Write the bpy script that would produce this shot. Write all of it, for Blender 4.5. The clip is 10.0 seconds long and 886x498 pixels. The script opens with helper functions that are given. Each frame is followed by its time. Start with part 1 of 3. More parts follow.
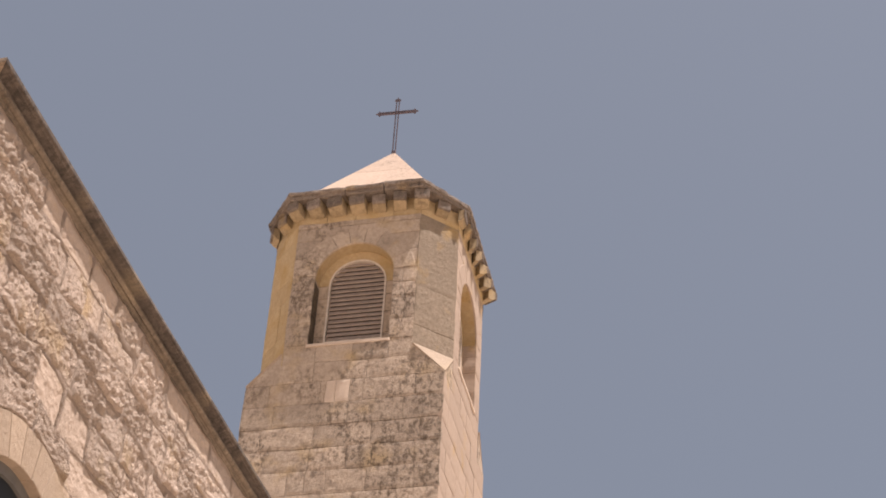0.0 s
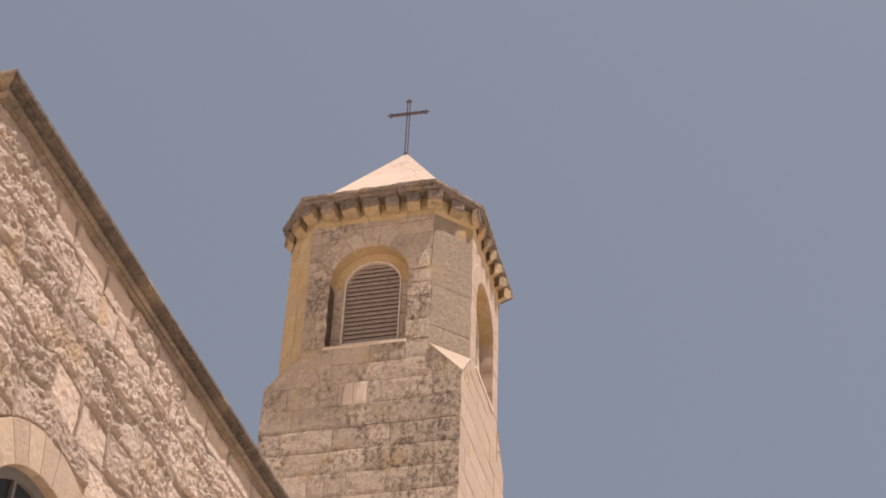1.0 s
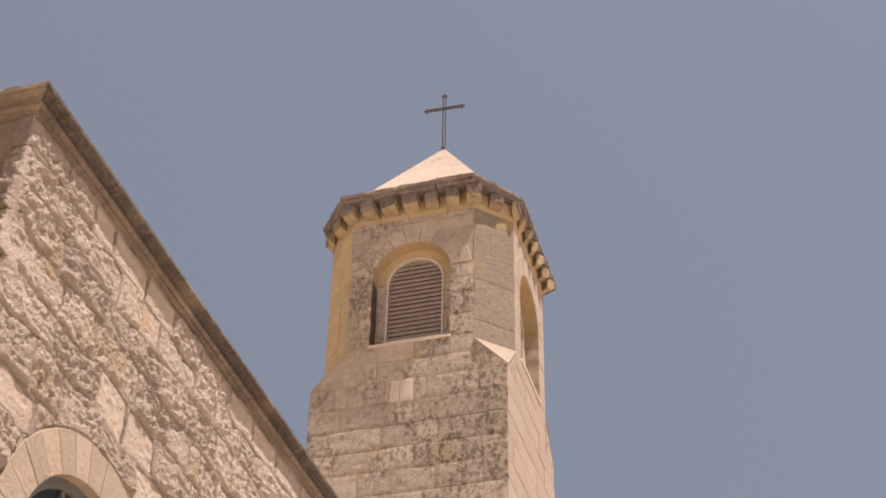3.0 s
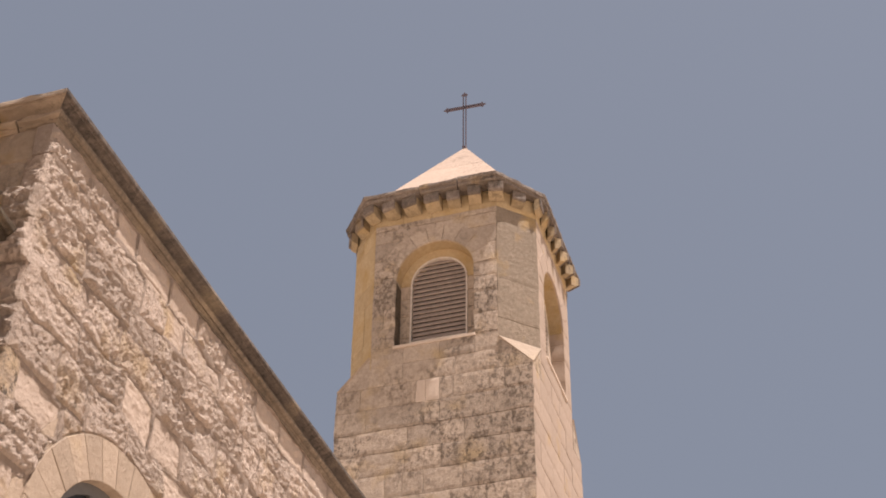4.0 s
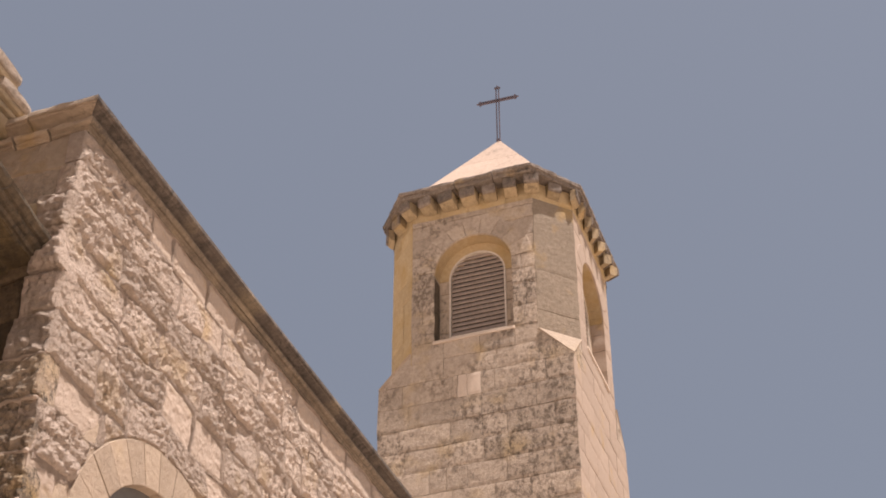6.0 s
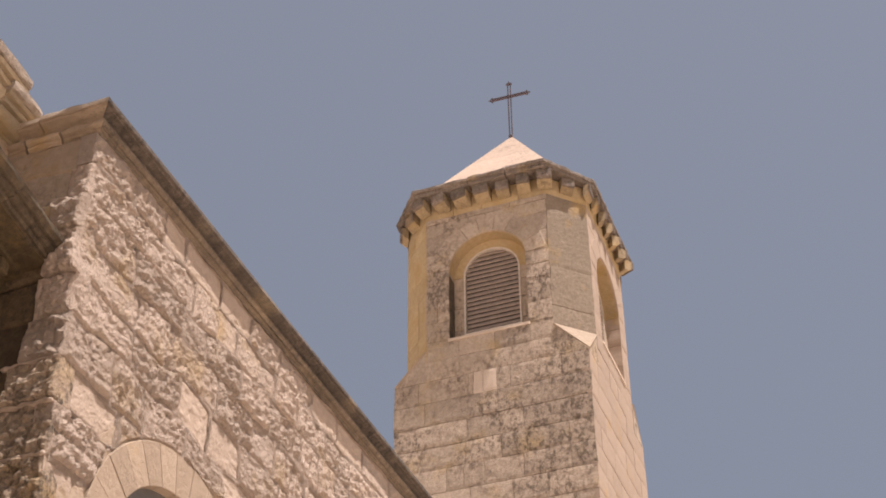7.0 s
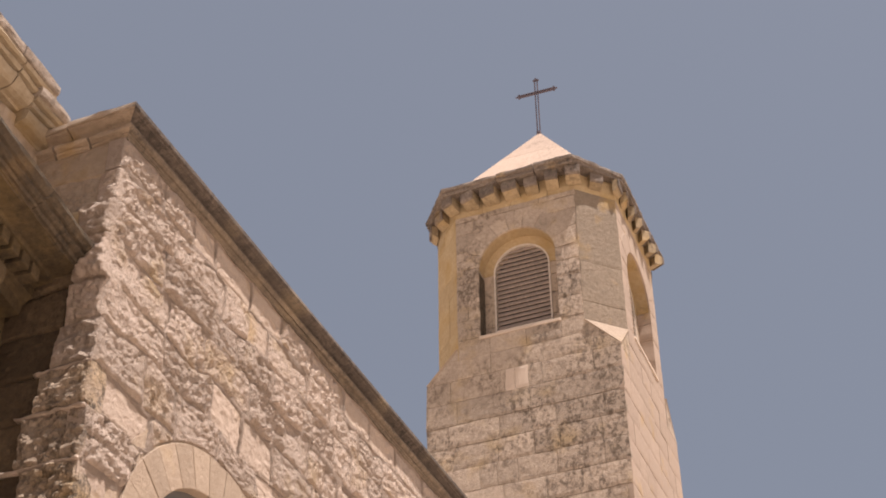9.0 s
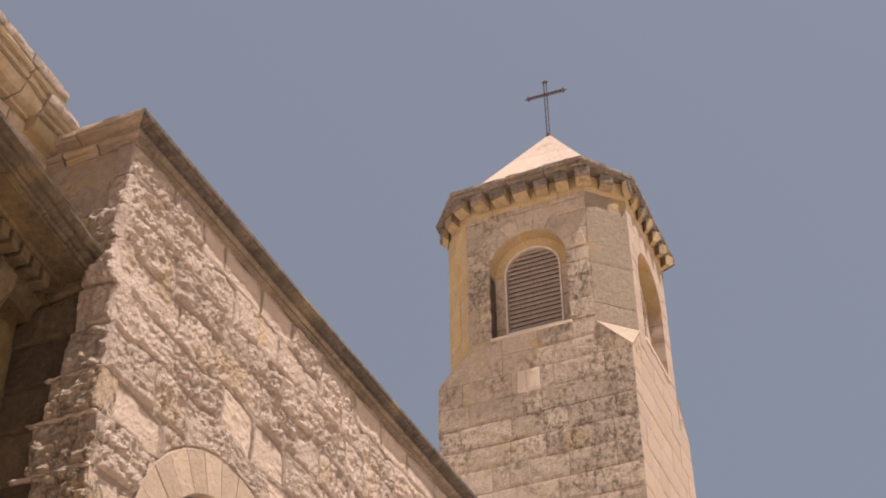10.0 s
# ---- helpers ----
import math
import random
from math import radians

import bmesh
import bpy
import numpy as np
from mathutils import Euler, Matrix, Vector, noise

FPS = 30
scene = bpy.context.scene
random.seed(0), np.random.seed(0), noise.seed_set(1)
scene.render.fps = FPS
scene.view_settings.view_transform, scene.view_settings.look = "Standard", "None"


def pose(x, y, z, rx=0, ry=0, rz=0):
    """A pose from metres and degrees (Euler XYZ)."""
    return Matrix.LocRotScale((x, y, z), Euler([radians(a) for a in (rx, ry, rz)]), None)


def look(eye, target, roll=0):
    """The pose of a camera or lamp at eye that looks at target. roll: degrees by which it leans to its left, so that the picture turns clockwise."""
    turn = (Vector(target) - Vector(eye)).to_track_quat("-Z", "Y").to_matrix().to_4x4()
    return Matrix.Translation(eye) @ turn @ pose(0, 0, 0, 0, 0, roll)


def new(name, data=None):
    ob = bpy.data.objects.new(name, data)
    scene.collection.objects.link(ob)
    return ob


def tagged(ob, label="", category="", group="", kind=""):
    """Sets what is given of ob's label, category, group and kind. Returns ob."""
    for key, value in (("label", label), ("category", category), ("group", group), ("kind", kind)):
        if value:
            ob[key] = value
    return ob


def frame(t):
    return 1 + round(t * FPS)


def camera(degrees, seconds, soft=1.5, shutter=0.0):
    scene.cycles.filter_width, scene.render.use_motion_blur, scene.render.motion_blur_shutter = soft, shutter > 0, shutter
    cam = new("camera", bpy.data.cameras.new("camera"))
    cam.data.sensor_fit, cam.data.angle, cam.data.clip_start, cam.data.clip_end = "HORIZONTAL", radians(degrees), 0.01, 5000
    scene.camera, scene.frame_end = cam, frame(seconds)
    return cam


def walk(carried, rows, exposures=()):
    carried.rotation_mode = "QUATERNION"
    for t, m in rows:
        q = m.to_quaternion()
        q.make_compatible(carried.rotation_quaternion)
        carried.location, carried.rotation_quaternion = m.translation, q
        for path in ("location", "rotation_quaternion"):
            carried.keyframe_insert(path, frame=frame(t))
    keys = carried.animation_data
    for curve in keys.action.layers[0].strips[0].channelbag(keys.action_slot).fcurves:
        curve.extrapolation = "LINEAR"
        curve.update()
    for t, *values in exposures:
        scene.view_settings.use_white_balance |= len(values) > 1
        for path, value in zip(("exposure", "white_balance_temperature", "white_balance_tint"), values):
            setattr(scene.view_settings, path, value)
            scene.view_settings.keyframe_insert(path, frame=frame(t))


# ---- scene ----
# camera: seconds, eye, yaw, pitch, roll
cam = camera(30.21, 10.0, soft=1.8)
ROWS = [
    (0, 5.346, -17.979, 1.543, 13.942, 38.803, 3.240),
    (0.5, 5.355, -17.980, 1.545, 14.256, 38.812, 2.795),
    (1, 5.369, -17.985, 1.535, 14.654, 38.779, 2.292),
    (1.5, 5.383, -17.975, 1.543, 15.181, 38.694, 1.991),
    (2, 5.387, -17.960, 1.554, 15.635, 38.617, 1.693),
    (2.5, 5.394, -17.950, 1.562, 16.098, 38.554, 1.468),
    (4, 5.428, -17.935, 1.560, 17.736, 38.493, 0.672),
    (4.5, 5.423, -17.918, 1.576, 18.200, 38.470, 0.446),
    (5, 5.441, -17.920, 1.565, 18.662, 38.454, 0.234),
    (5.5, 5.447, -17.914, 1.578, 19.108, 38.368, 0.099),
    (7, 5.465, -17.894, 1.577, 20.171, 38.205, -0.561),
    (7.5, 5.470, -17.896, 1.577, 20.502, 38.152, -0.697),
    (8, 5.473, -17.898, 1.577, 20.830, 38.119, -0.728),
    (8.5, 5.474, -17.894, 1.578, 21.179, 38.117, -0.749),
    (9, 5.481, -17.894, 1.583, 21.535, 38.121, -0.728),
    (9.5, 5.480, -17.887, 1.593, 21.826, 38.161, -0.850),
    (10, 5.490, -17.886, 1.585, 22.035, 38.231, -0.965),
]
walk(cam, [(t, pose(x, y, z, 90 + pitch, 0, yaw) @ pose(0, 0, 0, 0, 0, roll)) for t, x, y, z, yaw, pitch, roll in ROWS])

# ---- light ----
SUN_EL, SUN_AZ = 71.8, -12.5   # azimuth from +x towards +y
world = bpy.data.worlds.new("sky")
scene.world = world
world.use_nodes = True
wn, wl = world.node_tree.nodes, world.node_tree.links
sky = wn.new("ShaderNodeTexSky")
sky.sky_type = "NISHITA"
sky.sun_disc = False
sky.sun_elevation = radians(SUN_EL)
sky.sun_rotation = radians(90 - SUN_AZ)
sky.dust_density = 4.0
sky.air_density = 1.2
haze = wn.new("ShaderNodeMixRGB")
haze.inputs[0].default_value = 0.62
haze.inputs[2].default_value = (2.98, 3.05, 3.52, 1)
wl.new(sky.outputs[0], haze.inputs[1])
wl.new(haze.outputs[0], wn["Background"].inputs[0])
wn["Background"].inputs[1].default_value = 0.0505
sun = new("sun", bpy.data.lights.new("sun", "SUN"))
sun.data.energy, sun.data.angle, sun.data.color = 5.0, radians(0.6), (1.0, 0.885, 0.825)
a, e = radians(SUN_AZ), radians(SUN_EL)
sun.matrix_world = look((math.cos(a) * math.cos(e) * 60, math.sin(a) * math.cos(e) * 60, math.sin(e) * 60), (0, 0, 0))
scene.view_settings.exposure = 0.95


# ---- materials ----
def material(name):
    m = bpy.data.materials.new(name)
    m.use_nodes = True
    return m, m.node_tree.nodes, m.node_tree.links, m.node_tree.nodes["Principled BSDF"]


def stone(name, light, dark, stain=0.0, stain_colour=(0.07, 0.06, 0.05), warm=0.0, warm_colour=(0.5, 0.33, 0.13), pits=0.4, rough=0.92, bump=0.5, vary=0.18, grain=18.0, deep=0.03):
    """Weathered limestone: a light and a dark tone, black crust, ochre patches, pits, and a tone of its own for each piece."""
    light, dark, stain_colour, warm_colour = (tuple(0.75 * c for c in tone) for tone in (light, dark, stain_colour, warm_colour))
    m, n, l, bsdf = material(name)
    geo = n.new("ShaderNodeNewGeometry")
    info = n.new("ShaderNodeObjectInfo")

    def fbm(scale, detail=8.0, roughness=0.6, shift=0.0, tall=1.0, off=(0.0, 0.0, 0.0)):
        t = n.new("ShaderNodeTexNoise")
        t.inputs["Scale"].default_value, t.inputs["Detail"].default_value, t.inputs["Roughness"].default_value = scale, detail, roughness
        mp = n.new("ShaderNodeVectorMath")
        mp.operation = "ADD"
        mp.inputs[1].default_value = (shift + off[0], shift * 0.7 + off[1], shift * 1.3 + off[2])
        l.new(geo.outputs["Position"], mp.inputs[0])
        flat = n.new("ShaderNodeVectorMath")
        flat.operation = "MULTIPLY"
        flat.inputs[1].default_value = (1, 1, 1 / tall)
        l.new(mp.outputs[0], flat.inputs[0])
        l.new(flat.outputs[0], t.inputs["Vector"])
        return t.outputs["Fac"]

    def ramp(src, lo, hi, top=1.0):
        r = n.new("ShaderNodeMapRange")
        r.inputs["From Min"].default_value, r.inputs["From Max"].default_value, r.inputs["To Max"].default_value = lo, hi, top
        l.new(src, r.inputs["Value"])
        return r.outputs["Result"]

    def mix(fac, one, two, kind="MIX"):
        x = n.new("ShaderNodeMixRGB")
        x.blend_type = kind
        for k, value in ((0, fac), (1, one), (2, two)):
            if isinstance(value, (int, float)):
                x.inputs[k].default_value = value
            elif isinstance(value, tuple):
                x.inputs[k].default_value = (*value, 1)
            else:
                l.new(value, x.inputs[k])
        return x.outputs[0]

    colour = mix(ramp(fbm(grain, 10, 0.7), 0.35, 0.65), light, dark)
    colour = mix(ramp(fbm(1.7, 5, 0.6, 11), 0.42, 0.68, 0.6), colour, dark)
    if warm:
        colour = mix(ramp(fbm(2.3, 4, 0.55, 31), 0.62 - 0.25 * warm, 0.8 - 0.2 * warm, 0.75), colour, warm_colour)
    if stain:
        patch = ramp(fbm(1.1, 6, 0.65, 53, off=(-0.9, 0.0, 0.35)), 0.63 - 0.3 * stain, 0.78 - 0.22 * stain)
        speck = ramp(fbm(14, 10, 0.82, 71, 1.4), 0.56 - 0.1 * stain, 0.575)
        both = n.new("ShaderNodeMath")
        both.operation = "MULTIPLY"
        l.new(patch, both.inputs[0])
        l.new(speck, both.inputs[1])
        colour = mix(ramp(fbm(4.5, 7, 0.7, 17, 3.0), 0.62 - 0.12 * stain, 0.75, 0.3), colour, tuple(0.5 * (a + b) for a, b in zip(dark, stain_colour)))
        colour = mix(ramp(both.outputs[0], 0.0, 1.0, 0.88), colour, stain_colour)
    if stain > 0.5:
        colour = mix(ramp(fbm(38, 9, 0.82, 23), 0.50, 0.58, 0.42 * stain), colour, tuple(0.35 * a + 0.65 * b for a, b in zip(dark, stain_colour)))
    pit = ramp(fbm(55, 4, 0.6, 91), 0.62, 0.75, pits)
    colour = mix(pit, colour, tuple(0.35 * c for c in dark))
    tone = n.new("ShaderNodeMapRange")
    tone.inputs["To Min"].default_value, tone.inputs["To Max"].default_value = 1 - vary, 1 + vary * 0.6
    l.new(info.outputs["Random"], tone.inputs["Value"])
    scale = n.new("ShaderNodeVectorMath")
    scale.operation = "SCALE"
    l.new(colour, scale.inputs[0])
    l.new(tone.outputs[0], scale.inputs["Scale"])
    l.new(scale.outputs[0], bsdf.inputs["Base Color"])
    bsdf.inputs["Roughness"].default_value = rough
    bsdf.inputs["Specular IOR Level"].default_value = 0.2
    high = n.new("ShaderNodeMath")
    high.operation = "SUBTRACT"
    l.new(fbm(22, 10, 0.72, 5), high.inputs[0])
    l.new(pit, high.inputs[1])
    b = n.new("ShaderNodeBump")
    b.inputs["Strength"].default_value, b.inputs["Distance"].default_value = bump, deep
    l.new(high.outputs[0], b.inputs["Height"])
    l.new(b.outputs[0], bsdf.inputs["Normal"])
    return m


def plain(name, colour, rough=0.6, metal=0.0, wear=0.25, bump=0.15):
    m, n, l, bsdf = material(name)
    t = n.new("ShaderNodeTexNoise")
    t.inputs["Scale"].default_value, t.inputs["Detail"].default_value = 14, 8
    geo = n.new("ShaderNodeNewGeometry")
    l.new(geo.outputs["Position"], t.inputs["Vector"])
    x = n.new("ShaderNodeMixRGB")
    x.inputs[1].default_value = (*colour, 1)
    x.inputs[2].default_value = (*[c * (1 - 2 * wear) for c in colour], 1)
    l.new(t.outputs["Fac"], x.inputs[0])
    l.new(x.outputs[0], bsdf.inputs["Base Color"])
    bsdf.inputs["Roughness"].default_value, bsdf.inputs["Metallic"].default_value = rough, metal
    b = n.new("ShaderNodeBump")
    b.inputs["Strength"].default_value, b.inputs["Distance"].default_value = bump, 0.01
    l.new(t.outputs["Fac"], b.inputs["Height"])
    l.new(b.outputs[0], bsdf.inputs["Normal"])
    return m


# base tone raised to brighten the tower's shaded front
TOWER = stone("tower_limestone", (0.71, 0.575, 0.46), (0.57, 0.455, 0.36), stain=0.88, stain_colour=(0.135, 0.098, 0.07), warm=0.35, warm_colour=(0.62, 0.45, 0.25), vary=0.16, bump=0.9)
PALE = stone("pale_repair_stone", (0.74, 0.60, 0.49), (0.66, 0.53, 0.43), stain=0.1, vary=0.04, pits=0.15, bump=0.3)
JOINTS = stone("eroded_joint_mortar", (0.24, 0.19, 0.15), (0.13, 0.10, 0.08), vary=0.0)
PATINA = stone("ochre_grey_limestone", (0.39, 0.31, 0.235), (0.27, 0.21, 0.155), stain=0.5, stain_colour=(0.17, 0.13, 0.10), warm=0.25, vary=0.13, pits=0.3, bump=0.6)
GREYCRUST = stone("grey_cornice_crust", (0.35, 0.285, 0.235), (0.19, 0.15, 0.125), stain=0.8, stain_colour=(0.09, 0.075, 0.065), warm=0.2, vary=0.25)
# less stained stone, its tone lowered to temper the sun on the right face
CLEAN_SUNWARD = stone("clean_limestone", (0.50, 0.385, 0.305), (0.43, 0.33, 0.26), stain=0.15, stain_colour=(0.3, 0.24, 0.18), warm=0.1, vary=0.08, pits=0.15, bump=0.25)
OCHRE = stone("ochre_limestone", (0.64, 0.49, 0.30), (0.50, 0.36, 0.20), stain=0.3, stain_colour=(0.16, 0.12, 0.08), warm=0.5, vary=0.15)
CORBEL = stone("ochre_corbel_stone", (0.50, 0.38, 0.24), (0.32, 0.24, 0.145), stain=0.6, stain_colour=(0.12, 0.09, 0.065), warm=0.4, vary=0.25)
# crusted end-face stone, darkened further to carry the portal cornice's shadow
SHADE_BLACK = stone("blackened_stone", (0.20, 0.142, 0.09), (0.115, 0.08, 0.051), stain=0.6, stain_colour=(0.02, 0.018, 0.016), warm=0.3, warm_colour=(0.14, 0.10, 0.06), vary=0.35)
ROOF = stone("pale_roof_stone", (0.63, 0.485, 0.39), (0.54, 0.41, 0.325), stain=0.45, stain_colour=(0.25, 0.20, 0.16), vary=0.06, pits=0.15)
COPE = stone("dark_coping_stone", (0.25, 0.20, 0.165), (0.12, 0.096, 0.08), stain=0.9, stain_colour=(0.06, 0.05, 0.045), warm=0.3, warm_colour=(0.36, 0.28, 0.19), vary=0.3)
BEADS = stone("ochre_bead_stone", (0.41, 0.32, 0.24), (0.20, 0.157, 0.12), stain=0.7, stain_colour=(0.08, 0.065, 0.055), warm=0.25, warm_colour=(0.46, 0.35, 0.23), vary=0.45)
RUBBLE = stone("rough_limestone", (0.755, 0.60, 0.50), (0.585, 0.46, 0.375), stain=0.3, stain_colour=(0.22, 0.17, 0.13), warm=0.3, warm_colour=(0.50, 0.35, 0.19), vary=0.17, bump=1.0, pits=0.6, deep=0.055)
DRESSED = stone("dressed_limestone", (0.56, 0.44, 0.335), (0.45, 0.345, 0.26), stain=0.2, stain_colour=(0.3, 0.24, 0.18), warm=0.22, warm_colour=(0.54, 0.40, 0.25), pits=0.3, vary=0.12, bump=0.7)
SMOOTH = stone("pale_tooled_limestone", (0.62, 0.49, 0.40), (0.52, 0.405, 0.325), stain=0.2, stain_colour=(0.3, 0.24, 0.18), warm=0.15, pits=0.3, vary=0.1, bump=0.7)
POINTING = stone("wall_pointing", (0.70, 0.555, 0.455), (0.59, 0.465, 0.38), vary=0.0, bump=0.8, pits=0.25)
BUFF = stone("buff_limestone", (0.58, 0.47, 0.34), (0.46, 0.36, 0.245), stain=0.35, stain_colour=(0.2, 0.15, 0.11), warm=0.4, vary=0.18)
LICHEN = stone("lichened_capping_stone", (0.66, 0.54, 0.44), (0.46, 0.37, 0.30), stain=0.75, stain_colour=(0.2, 0.16, 0.13), vary=0.1, bump=0.9)
# ochre stone with the dimness under the eave put into its colour
SHADE_OCHRE = stone("sooty_ochre_stone", (0.21, 0.15, 0.084), (0.11, 0.078, 0.045), stain=0.6, stain_colour=(0.06, 0.05, 0.04), warm=0.4, warm_colour=(0.36, 0.25, 0.11), vary=0.25)
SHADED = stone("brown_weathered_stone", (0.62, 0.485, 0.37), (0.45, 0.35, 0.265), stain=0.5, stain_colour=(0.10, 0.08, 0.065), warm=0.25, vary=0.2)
STAINED = stone("black_stained_plaster", (0.52, 0.42, 0.33), (0.40, 0.31, 0.24), stain=0.8, stain_colour=(0.16, 0.13, 0.11), vary=0.05, pits=0.2)
QUOIN = stone("crusted_quoin_stone", (0.64, 0.50, 0.385), (0.42, 0.32, 0.235), stain=0.75, stain_colour=(0.08, 0.065, 0.055), warm=0.3, vary=0.15, bump=1.0)
PAVING = stone("courtyard_paving", (0.76, 0.63, 0.51), (0.66, 0.545, 0.44), vary=0.0)
DARKCRUST = stone("dark_cornice_crust", (0.20, 0.15, 0.10), (0.085, 0.065, 0.048), stain=0.7, stain_colour=(0.04, 0.035, 0.03), warm=0.3, warm_colour=(0.3, 0.2, 0.1), vary=0.3)
IRON = plain("rusted_iron", (0.10, 0.07, 0.085), 0.65, 0.2)
SLAT = plain("weathered_louvre_wood", (0.42, 0.33, 0.275), 0.7)
FRAME = plain("pale_window_frame", (0.72, 0.62, 0.52), 0.5)
DARK = plain("dark_interior", (0.03, 0.027, 0.025), 0.9)
GREY = plain("dark_grey_window_frame", (0.15, 0.14, 0.13), 0.55)
GLASS, gn, gl, gb = material("dark_window_glass")
gb.inputs["Base Color"].default_value = (0.02, 0.022, 0.025, 1)
gb.inputs["Roughness"].default_value = 0.4
gb.inputs["Specular IOR Level"].default_value = 0.12


# ---- mesh helpers ----
def mesh_of(name, bm, mat, smooth=False):
    bmesh.ops.recalc_face_normals(bm, faces=bm.faces)
    me = bpy.data.meshes.new(name)
    bm.to_mesh(me)
    bm.free()
    me.materials.append(mat)
    if smooth:
        me.polygons.foreach_set("use_smooth", [True] * len(me.polygons))
    return me


def part(name, bm, mat, parent=None, label="", smooth=False, m=None):
    ob = new(name, mesh_of(name, bm, mat, smooth))
    if m is not None:
        ob.matrix_basis = m
    ob.parent = parent
    return tagged(ob, label)


def again(ob, m, parent=None):
    c = new(ob.name.split(".")[0], ob.data)
    c.matrix_basis = m
    c.parent = parent if parent else ob.parent
    return c


def thing(name, label, category, m=None, group="", kind=""):
    ob = new(name)
    if m is not None:
        ob.matrix_basis = m
    return tagged(ob, label, category, group, kind)


def prism(bm, poly, y0, y1, bevel=0.0):
    """A block whose outline poly lies in x, z; its face at y0 (towards -y), its back at y1. bevel: the worn edge of the face."""
    c = sum((Vector(p) for p in poly), Vector((0, 0))) / len(poly)
    rings = []
    steps = [(y1, 0.0), (y0 + bevel, 0.0), (y0, bevel)] if bevel else [(y1, 0.0), (y0, 0.0)]
    for y, inset in steps:
        ring = []
        for p in poly:
            d = c - Vector(p)
            q = Vector(p) + d.normalized() * min(inset * 1.4, d.length * 0.4)
            ring.append(bm.verts.new((q.x, y, q.y)))
        rings.append(ring)
    for one, two in zip(rings, rings[1:]):
        for i in range(len(poly)):
            j = (i + 1) % len(poly)
            bm.faces.new((one[i], one[j], two[j], two[i]))
    bm.faces.new(rings[-1])
    bm.faces.new(rings[0][::-1])
    return bm


def box(bm, x0, x1, y0, y1, z0, z1, bevel=0.0):
    return prism(bm, [(x0, z0), (x1, z0), (x1, z1), (x0, z1)], y0, y1, bevel)


def loft(bm, rings, close=True, cap=True):
    vs = [[bm.verts.new(p) for p in ring] for ring in rings]
    k = len(rings[0])
    for one, two in zip(vs, vs[1:]):
        for i in range(k if close else k - 1):
            j = (i + 1) % k
            bm.faces.new((one[i], one[j], two[j], two[i]))
    if cap:
        bm.faces.new(vs[0][::-1])
        bm.faces.new(vs[-1])
    return bm


def arc(cx, cz, r, a0, a1, k):
    return [(cx + r * math.cos(radians(a0 + (a1 - a0) * i / k)), cz + r * math.sin(radians(a0 + (a1 - a0) * i / k))) for i in range(k + 1)]


rng = random.Random(7)


def cuts(a, b, low, high, r=rng):
    """Joints between a and b at uneven steps."""
    out = [a]
    while b - out[-1] > high * 1.3:
        out.append(out[-1] + r.uniform(low, high))
    if b - out[-1] > high:
        out.append((out[-1] + b) / 2)
    out.append(b)
    return out


def relief(x, z, ox, oz, kind):
    """Height of a hacked stone face. kind 0: pocked and lumpy, 1: split along its beds, 2: tooled and pitted."""
    p = Vector((x * 0.8 + ox, z + oz, ox))
    swell = noise.noise(p * 2.6)
    lumps = noise.turbulence(p * 6.5, 3, True, noise_basis="PERLIN_ORIGINAL", amplitude_scale=0.55, frequency_scale=2.1)
    grit = noise.fractal(p * 24.0, 0.9, 2.2, 3)
    where = max(0.0, min(1.0, 0.5 + 2.2 * noise.noise(p * 3.4 + Vector((9, 1, 4)))))
    hole = max(0.0, noise.noise(p * 11.0 + Vector((5, 5, 5))) - 0.12) + 0.8 * max(0.0, noise.noise(p * 23.0) - 0.15)
    if kind == 0:
        return 0.2 + 0.3 * swell + 0.9 * lumps + 0.33 * grit - 1.3 * where * hole
    if kind == 1:
        bed = 1.0 - 2.4 * abs(noise.noise(Vector((x * 0.4 + ox, z + oz, 2.0)) * 9.0))
        return 0.45 + 0.3 * bed + 0.2 * swell + 0.5 * lumps + 0.34 * grit - 1.1 * where * hole
    return 0.5 + 0.3 * swell + 0.3 * lumps + 0.24 * grit - 1.5 * where * hole


def warp(x, z, wob):
    """Crooked courses: where a place of the plan comes to lie."""
    return x + wob * noise.noise(Vector((x * 5, z * 5, 3.0))), z + 1.2 * wob * noise.noise(Vector((x * 3, z * 5, 9.0)))


def lean(x, z):
    """Slow bends in the courses of the church wall, dying out at its edge and top."""
    k = min(1.0, max(0.0, x / 0.4)) * min(1.0, max(0.0, (8.8 - z) / 0.35))
    return x + 0.06 * k * noise.noise(Vector((x * 2.1, z * 2.7, 61.0))), z + 0.075 * k * noise.noise(Vector((x * 1.7, z * 1.9, 77.0)))


